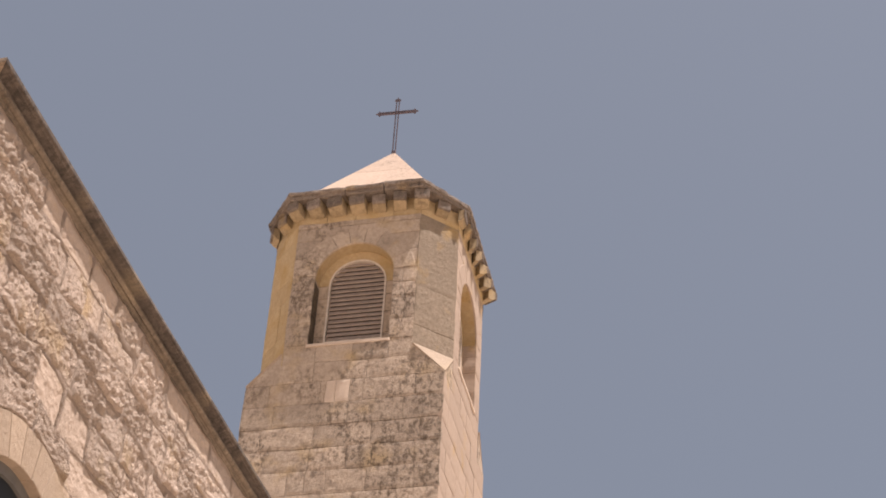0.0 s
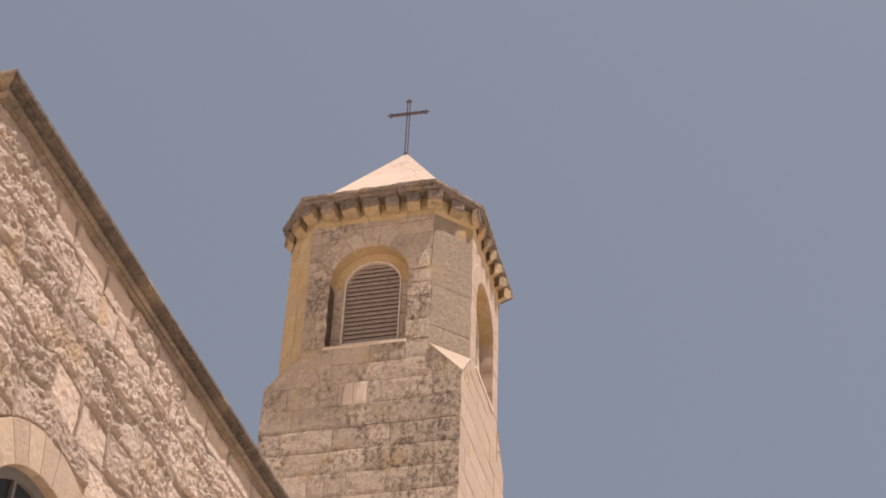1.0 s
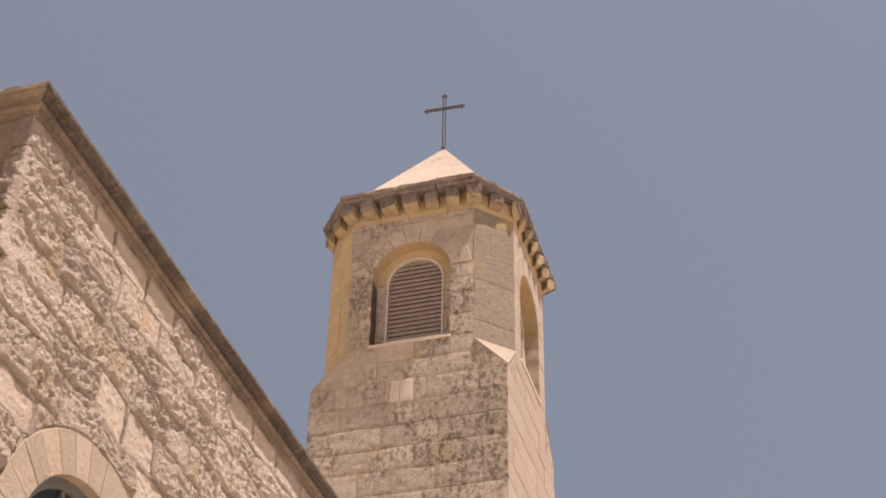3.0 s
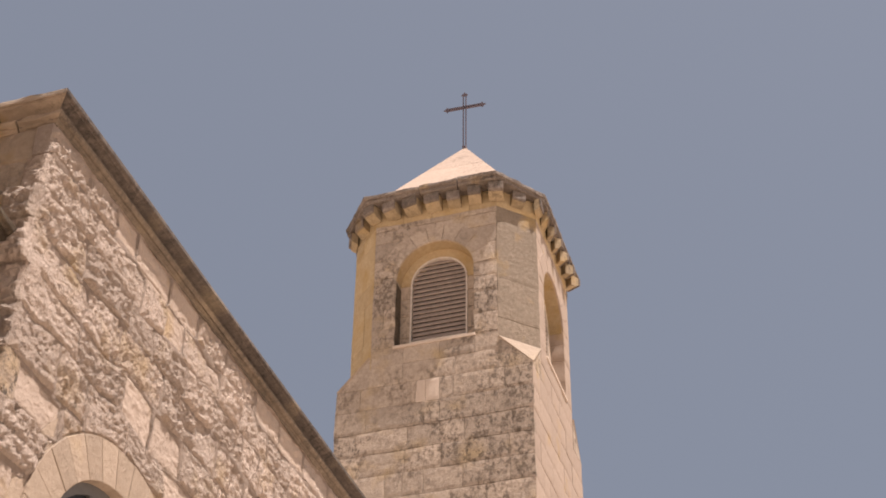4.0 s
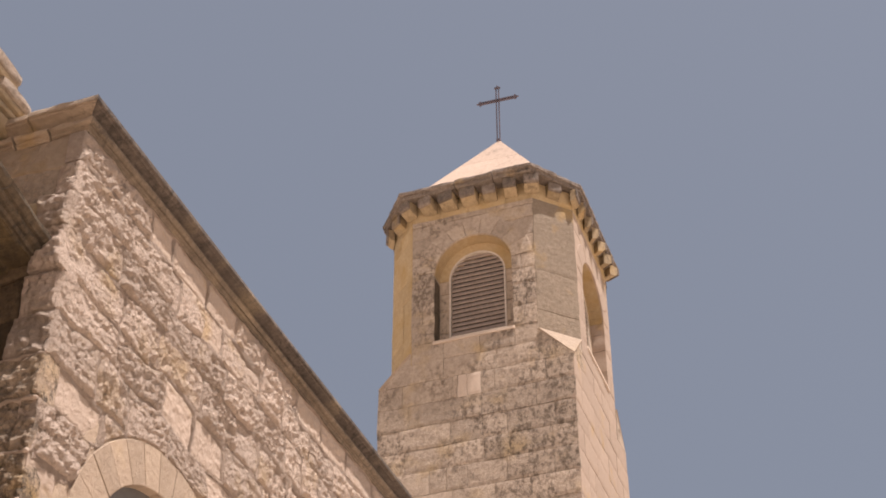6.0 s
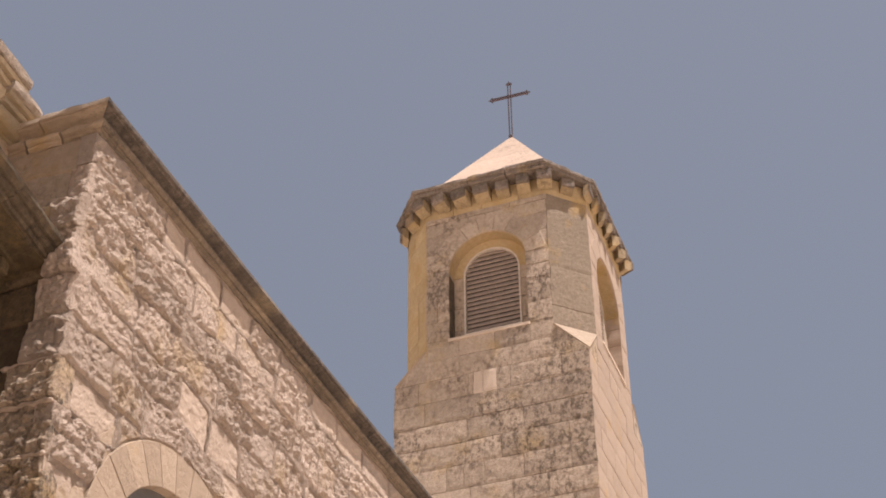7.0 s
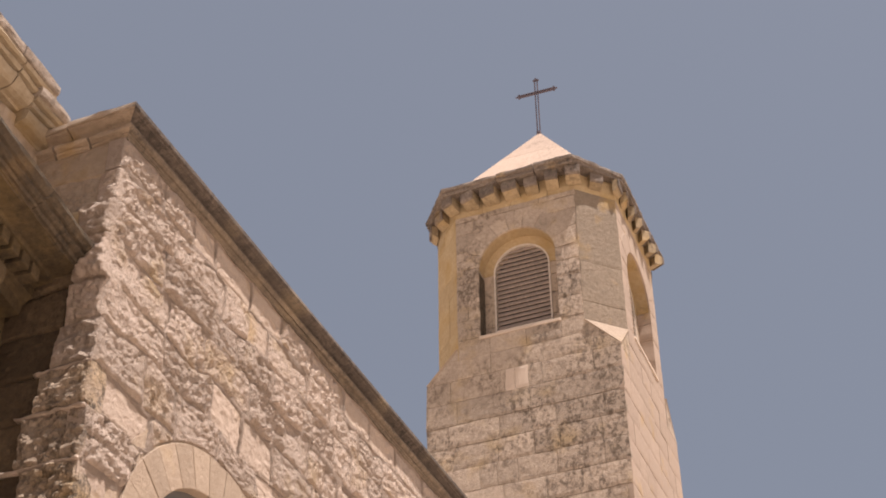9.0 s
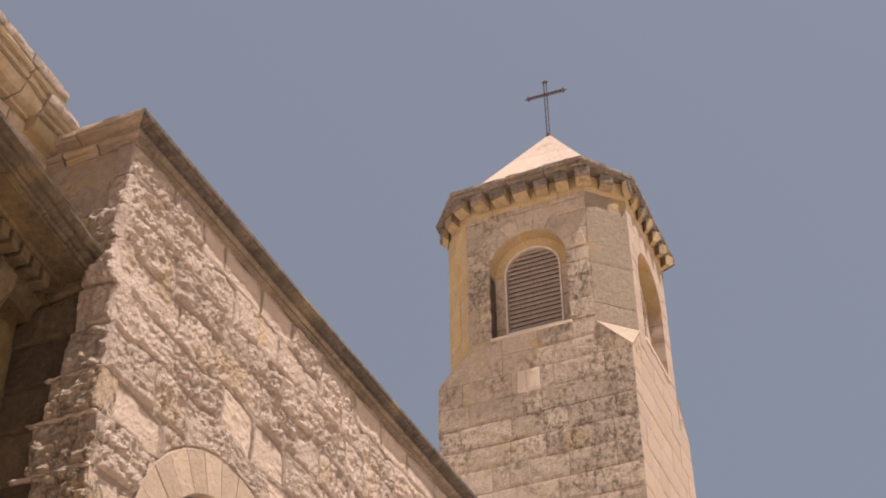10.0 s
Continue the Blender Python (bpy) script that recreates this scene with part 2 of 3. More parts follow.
def boss(x0, x1, z0, z1, rough, r, mat, m, parent=None, depth=0.12, base=0.0, cell=0.013, margin=0.03, wob=0.02, sunk=0.0, hole=None, bent=False):
    """A block with a hacked, bulging face and worn, crooked edges."""
    w, h = x1 - x0, z1 - z0
    nx, nz = max(4, int(w / cell)), max(4, int(h / cell))
    ox, oz = r.uniform(0, 90), r.uniform(0, 90)
    tilt_x, tilt_z = r.uniform(-0.04, 0.04) * min(1, rough / 0.03), r.uniform(-0.08, 0.03) * min(1, rough / 0.03)
    kind = r.choice((0, 0, 1, 1, 2))
    bm = bmesh.new()
    g = []
    for j in range(nz + 1):
        row = []
        for i in range(nx + 1):
            u, v = i / nx, j / nz
            x, z = x0 + u * w, z0 + v * h
            worn = margin * (0.7 + 0.8 * abs(noise.noise(Vector((x * 5, z * 5, ox)))))
            edge = min(u * w, (1 - u) * w, v * h, (1 - v) * h)
            k = min(1.0, max(0.0, edge / worn))
            k = k * (2 - k)
            y = -base - k * (rough * max(-0.6, relief(x, z, ox, oz, kind)) + tilt_x * (u - 0.5) * w + tilt_z * (v - 0.5) * h) + sunk * (1 - k)
            x, z = warp(x, z, wob)
            if bent:
                x, z = lean(x, z)
            if hole:
                x, y, z = hole(x, y, z)
            row.append(bm.verts.new((x, y, z)))
        g.append(row)
    for j in range(nz):
        for i in range(nx):
            bm.faces.new((g[j][i], g[j][i + 1], g[j + 1][i + 1], g[j + 1][i]))
    rim = g[0] + [row[-1] for row in g[1:]] + g[-1][-2::-1] + [row[0] for row in g[-2:0:-1]]
    back = [bm.verts.new((v.co.x, depth, v.co.z)) for v in rim]
    for i in range(len(rim)):
        j = (i + 1) % len(rim)
        bm.faces.new((rim[j], rim[i], back[i], back[j]))
    return part("stone", bm, mat, parent, m=m)


# ---- ground ----
bm = bmesh.new()
bmesh.ops.create_grid(bm, x_segments=40, y_segments=40, size=900)
ground = part("ground", bm, PAVING)
tagged(ground, "pale limestone courtyard paving reaching the horizon", "ground", kind="structure")

# ---- bell tower ----
H, K = 1.317, 0.87            # half width of the shaft; half width of a belfry face
Z_SHOULDER, Z_BELFRY, Z_SILL, Z_SPRING, Z_FRIEZE, Z_SLAB, Z_TOP, Z_APEX = 13.35, 13.82, 13.95, 15.06, 16.02, 16.32, 16.45, 18.45
R_OUT, R_IN = 0.545, 0.40
tower = thing("bell_tower", "square limestone bell tower with octagonal belfry and pyramid roof", "tower")


def octagon(half, flat, z):
    return [(flat, -half, z), (half, -flat, z), (half, flat, z), (flat, half, z), (-flat, half, z), (-half, flat, z), (-half, -flat, z), (-flat, -half, z)]


SIDES = [pose(0, 0, 0, 0, 0, 90 * i) for i in range(4)]
JOINT = 0.014

bm = bmesh.new()
q = H - JOINT
loft(bm, [[(q, -q, z), (q, q, z), (-q, q, z), (-q, -q, z)] for z in (0, Z_SHOULDER - 0.02)])
part("shaft_core", bm, JOINTS, tower, "lime mortar core of the shaft")

# belfry: an arched panel of mortar on each side, stones proud of it
def arch_panel(bm, w, z0, z1, r, sill, spring, y0, y1, k=16):
    outline = [(-r, sill)] + [(-r, spring)] + arc(0, spring, r, 180, 0, k)[1:-1] + [(r, spring), (r, sill)]
    for y in (y0, y1):
        pts = [bm.verts.new((x, y, z)) for x, z in outline]
        top = [bm.verts.new((x, y, z1)) for x, z in outline[1:-1]]
        low = [bm.verts.new((x, y, z0)) for x in (-r, r)]
        cl = [bm.verts.new((-w, y, z)) for z in (z0, sill, spring, z1)]
        cr = [bm.verts.new((w, y, z)) for z in (z0, sill, spring, z1)]
        for i in range(1, len(outline) - 2):
            bm.faces.new((pts[i], pts[i + 1], top[i], top[i - 1]))
        bm.faces.new((low[0], low[1], pts[-1], pts[0]))
        bm.faces.new((cl[0], low[0], pts[0], cl[1]))
        bm.faces.new((cl[1], pts[0], pts[1], cl[2]))
        bm.faces.new((cl[2], pts[1], top[0], cl[3]))
        bm.faces.new((low[1], cr[0], cr[1], pts[-1]))
        bm.faces.new((pts[-1], cr[1], cr[2], pts[-2]))
        bm.faces.new((pts[-2], cr[2], cr[3], top[-1]))
    return bm


def ring_of(bm, r0, r1, sill, spring, y0, y1, k=16):
    """A solid arched frame between radii r0 and r1."""
    inner = [(-r0, sill)] + arc(0, spring, r0, 180, 0, k) + [(r0, sill)]
    outer = [(-r1, sill)] + arc(0, spring, r1, 180, 0, k) + [(r1, sill)]
    rings = [[bm.verts.new((x, y, z)) for x, z in ln] for ln, y in ((inner, y0), (outer, y0), (outer, y1), (inner, y1))]
    for a_, b_ in zip(rings, rings[1:] + rings[:1]):
        for i in range(len(inner) - 1):
            bm.faces.new((a_[i], a_[i + 1], b_[i + 1], b_[i]))
    for e_ in (0, -1):
        bm.faces.new([r_[e_] for r_ in rings])
    return bm


bm = bmesh.new()
arch_panel(bm, K, Z_SHOULDER - 0.02, Z_SLAB, R_OUT + 0.02, Z_SILL - 0.02, Z_SPRING, -H + JOINT, -H + 0.45)
side_panel = part("belfry_panel", bm, JOINTS, tower)
bm = bmesh.new()
D = (H - K) / math.sqrt(2)
prism(bm, [(-D, Z_SHOULDER - 0.02), (D, Z_SHOULDER - 0.02), (D, Z_SLAB), (-D, Z_SLAB)], JOINT, 0.4)
CH = pose((H + K) / 2, -(H + K) / 2, 0, 0, 0, 45)
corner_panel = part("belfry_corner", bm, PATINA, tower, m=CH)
for m in SIDES[1:]:
    again(side_panel, m)
    again(corner_panel, m @ CH)
bm = bmesh.new()
loft(bm, [octagon(H - 0.42, K - 0.25, Z_SHOULDER), octagon(H - 0.42, K - 0.25, Z_SLAB)])
part("belfry_interior", bm, DARK, tower, "dark belfry interior behind the louvres")

# shoulders: weathered slopes from the square shaft to the octagon
bm = bmesh.new()
a_, b_, c_ = (H, -H), (K, -H), (H, -K)
vs = [bm.verts.new((*p, z)) for p, z in ((a_, Z_SHOULDER), (b_, Z_SHOULDER), (c_, Z_SHOULDER), (b_, Z_BELFRY), (c_, Z_BELFRY))]
for f in ((0, 1, 3), (0, 4, 2), (0, 3, 4), (0, 2, 1), (1, 2, 4, 3)):
    bm.faces.new([vs[i] for i in f])
shoulder = part("shoulder", bm, TOWER, tower)
bm = bmesh.new()
up = Vector((0.0, 0.0, 0.0)) + (Vector((b_[0], b_[1], Z_BELFRY)) - Vector((a_[0], a_[1], Z_SHOULDER))).cross(Vector((c_[0], c_[1], Z_BELFRY)) - Vector((a_[0], a_[1], Z_SHOULDER))).normalized()
if up.z < 0:
    up = -up
tri = [Vector((a_[0] - 0.03, a_[1] + 0.03, Z_SHOULDER + 0.03)), Vector((c_[0] + 0.004, c_[1], Z_BELFRY)), Vector((b_[0], b_[1] - 0.004, Z_BELFRY))]
tri = [tri[0] + Vector((0.028, -0.012, -0.028)), tri[0] + Vector((0.03, 0.012, -0.01)), tri[1], tri[2]]
loft(bm, [[v - up * 0.02 for v in tri], [v + up * 0.022 for v in tri]])
slope = part("shoulder_slab", bm, DRESSED, tower, "pale sunlit sloping slab on the shaft's corner")
for m in SIDES[1:]:
    again(shoulder, m)
    again(slope, m)

# belfry windows
for i, m in enumerate(SIDES):
    win = new("belfry_window")
    win.matrix_basis = m
    win.parent = tower
    tagged(win, "arched belfry window with slatted louvre")
    bm = bmesh.new()
    ring_of(bm, R_IN, R_OUT + 0.03, Z_SPRING, Z_SPRING, -H + 0.2, -H + 0.34)
    part("inner_arch", bm, OCHRE, win)
    bm = bmesh.new()
    ring_of(bm, R_OUT - 0.005, R_OUT + 0.006, Z_SPRING, Z_SPRING, -H + 0.025, -H + 0.2)
    part("soffit", bm, OCHRE, win)
    zs = [Z_SILL, 14.2, 14.55, 14.84, Z_SPRING]
    for z0, z1 in zip(zs, zs[1:]):
        for s in (-1, 1):
            bm = bmesh.new()
            box(bm, *sorted((s * R_IN, s * (R_OUT + 0.03))), -H + 0.2 - rng.uniform(0, 0.006), -H + 0.34, z0 + 0.004, z1 - 0.004, 0.006)
            part("inner_jamb", bm, SHADED, win)
    # thin dark strip lining the left jamb from sill to springing
    bm = bmesh.new()
    box(bm, -R_OUT - 0.004, -R_OUT + 0.006, -H + 0.012, -H + 0.2, Z_SILL + 0.002, Z_SPRING - 0.06, 0.003)
    part("jamb_crust", bm, DARKCRUST, win, "thin dark strip on the jamb")
    bm = bmesh.new()
    box(bm, -R_OUT - 0.02, R_OUT + 0.02, -H - 0.016, -H + 0.36, Z_SILL - 0.04, Z_SILL, 0.012)
    part("sill", bm, PALE, win)
    bm = bmesh.new()
    ring_of(bm, R_IN - 0.022, R_IN, Z_SILL + 0.16, Z_SPRING, -H + 0.185, -H + 0.24)
    box(bm, -R_IN, R_IN, -H + 0.185, -H + 0.24, Z_SILL + 0.13, Z_SILL + 0.165)
    part("frame", bm, FRAME, win, "pale metal frame")
    bm = bmesh.new()
    box(bm, -R_IN, R_IN, -H + 0.19, -H + 0.33, Z_SILL, Z_SILL + 0.13, 0.01)
    part("lower_sill", bm, DRESSED, win)
    z = Z_SILL + 0.19
    while z < Z_SPRING + R_IN - 0.06:
        half = R_IN - 0.03 if z < Z_SPRING else math.sqrt((R_IN - 0.03) ** 2 - (z - Z_SPRING) ** 2)
        bm = bmesh.new()
        loft(bm, [[(x, -H + 0.2, z), (x, -H + 0.212, z - 0.006), (x, -H + 0.247, z + 0.063), (x, -H + 0.235, z + 0.067)] for x in (-half, half)])
        part("slat", bm, SLAT, win)
        z += 0.072

# stones of the tower's faces
COURSES = [Z_SHOULDER - 0.333 * k for k in range(0, 10)][::-1]
GAP = 0.002
worn = random.Random(11)


def block(poly, depth=0.06, proud=0.0, bevel=0.006, mat=TOWER, m=None, name="stone", parent=None):
    if len(poly) == 4 and abs(poly[0][1] - poly[1][1]) < 1e-6:
        (x0, z0), (x1, z1) = poly[0], poly[2]
        gap = 0.0008 if mat == PATINA else 0.0025
        return boss(x0 + gap, x1 - gap, z0 + gap, z1 - gap, 0.004, worn, mat, m, parent=parent or tower, depth=depth, base=proud, cell=0.045, margin=0.012 if mat == TOWER else 0.008, wob=0.012, sunk=0.0015 * worn.random() if mat == TOWER else 0.0 if mat == PATINA else 0.002 + 0.001 * worn.random())
    bm = bmesh.new()
    c = sum((Vector(p) for p in poly), Vector((0, 0))) / len(poly)
    small = []
    for p in poly:
        d = c - Vector(p)
        s = Vector((math.copysign(min(GAP, abs(d.x)), d.x), math.copysign(min(GAP, abs(d.y)), d.y)))
        w = Vector(p) + s
        small.append((w.x, w.y))
    prism(bm, small, -proud, depth, bevel)
    return part(name, bm, mat, parent or tower, m=m)


def rect(x0, x1, z0, z1):
    return [(x0, z0), (x1, z0), (x1, z1), (x0, z1)]


# upright joints of the front's courses, from the belfry's sill down
FRONT = [(-0.42, 0.08, 0.56), (-0.80, -0.42, 0.30, 0.80), (-0.98, -0.30, -0.23, -0.10, 0.09, 0.27, 0.95), (-0.90, -0.16, 0.09, 0.81), (-1.02, -0.33, 0.10, 0.42, 1.04), (-0.94, -0.36, 0.12, 0.45, 1.0), (-0.61, -0.38, -0.11, 0.40, 1.0), (-0.85, -0.3, 0.25, 0.7), (-0.6, 0.0, 0.5, 1.0)]


def face_stones(side, r, mat):
    base = side @ pose(0, -H, 0)
    rows = COURSES + [Z_SHOULDER + 0.3, Z_SILL]
    for z0, z1 in zip(rows, rows[1:]):
        wide = H if z1 <= Z_SHOULDER + 0.01 else K
        from_top = len(rows) - 2 - rows.index(z0)
        if mat == TOWER and from_top < len(FRONT):
            xs = [-wide] + [x for x in FRONT[from_top] if abs(x) < wide - 0.1] + [wide]
        else:
            xs = cuts(-wide, wide, 0.3, 0.62, r)
        for x0, x1 in zip(xs, xs[1:]):
            fresh = mat == TOWER and from_top == 2 and -0.3 < x0 < 0.0 and x1 > -0.22
            block(rect(x0, x1, z0, z1), proud=r.uniform(-0.003, 0.003), mat=PALE if fresh else mat, m=base)
    # jambs
    zs = [Z_SILL, 14.26, 14.6, 14.87, 15.1]
    for z0, z1 in zip(zs, zs[1:]):
        for s in (-1, 1):
            if r.random() < 0.35:
                x = R_OUT + (K - R_OUT) * r.uniform(0.4, 0.6)
                pieces = ((R_OUT, x), (x, K))
            else:
                pieces = ((R_OUT, K),)
            for a_, b_ in pieces:
                block(rect(*sorted((s * a_, s * b_)), z0, z1), depth=0.2 if a_ == R_OUT else 0.06, proud=r.uniform(-0.002, 0.002), mat=mat, m=base)
    # voussoirs
    n, ro = 9, 0.80
    for i in range(n):
        a0, a1 = 4 + 172 * i / n, 4 + 172 * (i + 1) / n
        out = ro + r.uniform(-0.01, 0.04)
        poly = arc(0, Z_SPRING, R_OUT, a0, a1, 3) + arc(0, Z_SPRING, out, a1, a0, 3)
        block(poly, depth=0.2, proud=r.uniform(-0.002, 0.006), mat=mat, m=base)
    # spandrels
    zs = [15.1, 15.42, 15.72, 15.93, Z_FRIEZE]
    for z0, z1 in zip(zs, zs[1:]):
        reach = lambda z: math.sqrt(max(0.0, (ro - 0.03) ** 2 - (z - Z_SPRING) ** 2))
        if reach(z0) < 0.05:
            xs = cuts(-K, K, 0.32, 0.55, r)
            for x0, x1 in zip(xs, xs[1:]):
                block(rect(x0, x1, z0, z1), proud=r.uniform(-0.002, 0.002), mat=mat, m=base)
            continue
        for s in (-1, 1):
            inner = [(s * min(K - 0.03, reach(z0 + (z1 - z0) * i / 4)), z0 + (z1 - z0) * i / 4) for i in range(5)]
            block([(s * K, z0)] + inner + [(s * K, z1)], proud=r.uniform(-0.006, 0.002), mat=mat, m=base)
    xs = cuts(-K, K, 0.4, 0.6, r)
    for x0, x1 in zip(xs, xs[1:]):
        block(rect(x0, x1, Z_FRIEZE, Z_SLAB), proud=-0.002, mat=OCHRE, m=base)


# cornice: slab, fillet and corbels; the slab overhangs the front most
BODY = [Vector(p[:2]) for p in octagon(H, K, 0)]
SLAB = [Vector(p) for p in ((0.94, -1.57), (1.46, -0.87), (1.46, 1.13), (0.94, 1.6), (-0.98, 1.6), (-1.47, 1.1), (-1.47, -0.95), (-0.985, -1.56))]
EDGE = [(-0.8, Z_SLAB), (0.84, Z_SLAB), (0.87, Z_SLAB + 0.012), (0.87, Z_SLAB + 0.05), (0.84, Z_SLAB + 0.056), (0.97, Z_SLAB + 0.064), (1.0, Z_SLAB + 0.075), (1.0, Z_TOP - 0.018), (0.93, Z_TOP), (-0.8, Z_TOP + 0.02)]


def corbel_mesh(prof, half):
    bm = bmesh.new()
    loft(bm, [[(x, y, Z_SLAB + z) for y, z in prof] for x in (-half, half)])
    bmesh.ops.bevel(bm, geom=list(bm.edges), offset=0.008, segments=1, affect="EDGES")
    return bm


CURVE = [(0.02, -0.215), (-0.15, -0.205), (-0.36, -0.19), (-0.54, -0.168), (-0.66, -0.14), (-0.72, -0.12), (-0.72, -0.004), (0.02, -0.004)]
FACE = [(-0.68, -0.15), (-0.8, -0.142), (-0.85, -0.125), (-0.85, -0.004), (-0.68, -0.004)]
corbel = None
for i in range(8):
    j = (i + 1) % 8
    steps = cuts(0.0, 1.0, 0.32, 0.5) if (BODY[j] - BODY[i]).length > 1 else [0.0, 0.52, 1.0]
    for s0, s1 in zip(steps, steps[1:]):
        bm = bmesh.new()
        jig = rng.uniform(-0.03, 0.03)
        rings = []
        e0, e1 = s0 + 0.004 * (s0 > 0), s1 - 0.004 * (s1 < 1)
        for step in range(9):
            s = e0 + (e1 - e0) * step / 8
            b0, t0 = BODY[i].lerp(BODY[j], s), SLAB[i].lerp(SLAB[j], s)
            ends = 0.0 if s in (0.0, 1.0) else 1.0
            rings.append([(*b0.lerp(t0, o + ends * (jig + 0.09 * noise.noise(Vector((t0.x * 9, t0.y * 9, k)))) * (o > 0.4)), z + ends * (jig * 0.15 + 0.018 * noise.noise(Vector((t0.x * 8, t0.y * 8, k + 20)))) * (z > Z_SLAB + 0.04)) for k, (o, z) in enumerate(EDGE)])
        loft(bm, rings)
        part("cornice_stone", bm, GREYCRUST, tower)
    count = 6 if (BODY[j] - BODY[i]).length > 1 else 2
    for k in range(count):
        s = k / count
        b0, t0 = BODY[i].lerp(BODY[j], s), SLAB[i].lerp(SLAB[j], s)
        out = t0 - b0
        turn = math.degrees(math.atan2(out.x, -out.y))
        p = pose(b0.x, b0.y, rng.uniform(-0.01, 0.0), 0, 0, turn + rng.uniform(-2, 2)) @ Matrix.Diagonal((rng.uniform(0.8, 1.12), out.length * rng.uniform(0.72, 0.95), 1, 1))
        if corbel is None:
            corbel = part("corbel", corbel_mesh(CURVE, 0.098), CORBEL, tower, "curved stone corbel under the cornice", m=p)
            corbel_face = part("corbel_face", corbel_mesh(FACE, 0.102), GREYCRUST, corbel, "grey-crusted corbel end")
        else:
            again(corbel_face, pose(0, 0, 0), again(corbel, p))

# roof: courses of pale slabs
APEX = Vector((0.03, 0.0))
BASE = [Vector(p) for p in ((1.13, -1.13, 0), (1.13, 1.2, 0), (-1.22, 1.15, 0), (-1.23, -1.2, 0))]
for i in range(4):
    p0, p1 = BASE[i], BASE[(i + 1) % 4]
    levels = [0, 0.3, 0.62, 0.985]
    for a_, b_ in zip(levels, levels[1:]):
        cut = [0, 1] if b_ > 0.75 else ([0, 0.42, 1] if a_ else [0, 0.6, 1])
        for s0, s1 in zip(cut, cut[1:]):
            bm = bmesh.new()
            quad = []
            for lv, s in ((a_ + 0.001, s0), (a_ + 0.001, s1), (b_ - 0.001, s1), (b_ - 0.001, s0)):
                q0 = p0.lerp(p1, s) * (1 - lv)
                quad.append(Vector((q0.x + APEX.x * lv, q0.y, Z_TOP + lv * (Z_APEX - Z_TOP))))
            cc = sum(quad, Vector()) / 4
            quad = [v + (cc - v).normalized() * 0.001 for v in quad]
            nrm = (quad[1] - quad[0]).cross(quad[3] - quad[0]).normalized()
            loft(bm, [[v - nrm * 0.06 for v in quad], quad])
            part("roof_slab", bm, ROOF, tower)
bm = bmesh.new()
loft(bm, [[(p.x * 0.985, p.y * 0.985, Z_TOP - 0.02) for p in BASE], [(p.x * 0.01 + 0.03, p.y * 0.01, Z_APEX - 0.04) for p in BASE]])
part("roof_core", bm, ROOF, tower)

# ---- cross ----
cross = thing("iron_cross", "thin rusted iron cross on the tower's roof apex", "cross", m=pose(0.02, 0, Z_APEX, 0, 0, 2))
POST, ARM, GAP_X = 1.09, 0.84, 0.021
for s in (-1, 1):
    bm = bmesh.new()
    box(bm, s * GAP_X - 0.007, s * GAP_X + 0.007, -0.012, 0.012, -0.06, POST, 0.003)
    part("post_bar", bm, IRON, cross)
    bm = bmesh.new()
    box(bm, -0.265, 0.265, -0.012, 0.012, ARM + s * 0.016 - 0.009, ARM + s * 0.016 + 0.009, 0.003)
    part("arm_bar", bm, IRON, cross)
for p, turn in (((0, POST), 0), ((0.265, ARM), 90), ((-0.265, ARM), -90)):
    bm = bmesh.new()
    prism(bm, [(-0.022, 0), (-0.05, 0.012), (-0.03, 0.034), (-0.012, 0.04), (0, 0.075), (0.012, 0.04), (0.03, 0.034), (0.05, 0.012), (0.022, 0)], -0.012, 0.012)
    part("finial", bm, IRON, cross, m=pose(p[0], 0, p[1], 0, turn, 0))
bm = bmesh.new()
box(bm, -0.032, 0.032, -0.03, 0.03, -0.05, 0.02, 0.006)
part("foot_plate", bm, IRON, cross)

# ---- church wall beside the tower ----
XW, Y0, YEND = 0.46, -10.98, -1.45
WALL = pose(XW, Y0, 0, 0, 0, 88.95)     # local x runs along the wall, local -y looks out of it
LEN = YEND - Y0
Z_COP = 9.05
wall = thing("wall_east", "sunlit church wall of rough bossed limestone blocks", "wall", kind="structure")
AX, AZ, AR, AO = 1.48, 6.21, 0.81, 1.11    # arched window: place along the wall, springing, radii
bm = bmesh.new()
arch_panel(bm, 1.2, 0, Z_COP, AR + 0.02, AZ - 1.2, AZ, 0.02, 0.5)
bmesh.ops.translate(bm, vec=(AX, 0, 0), verts=bm.verts)
box(bm, 0.02, AX - 1.2, 0.02, 0.5, 0, Z_COP)
box(bm, AX + 1.2, LEN, 0.02, 0.5, 0, Z_COP)
part("wall_core", bm, POINTING, wall, m=WALL)
bm = bmesh.new()
box(bm, -5.5, XW - 0.3, Y0 + 0.3, YEND, 8.7, 8.9)
roof_flat = part("roof", bm, PAVING)
tagged(roof_flat, "flat pale stone roof behind the church wall", "roof", kind="structure")


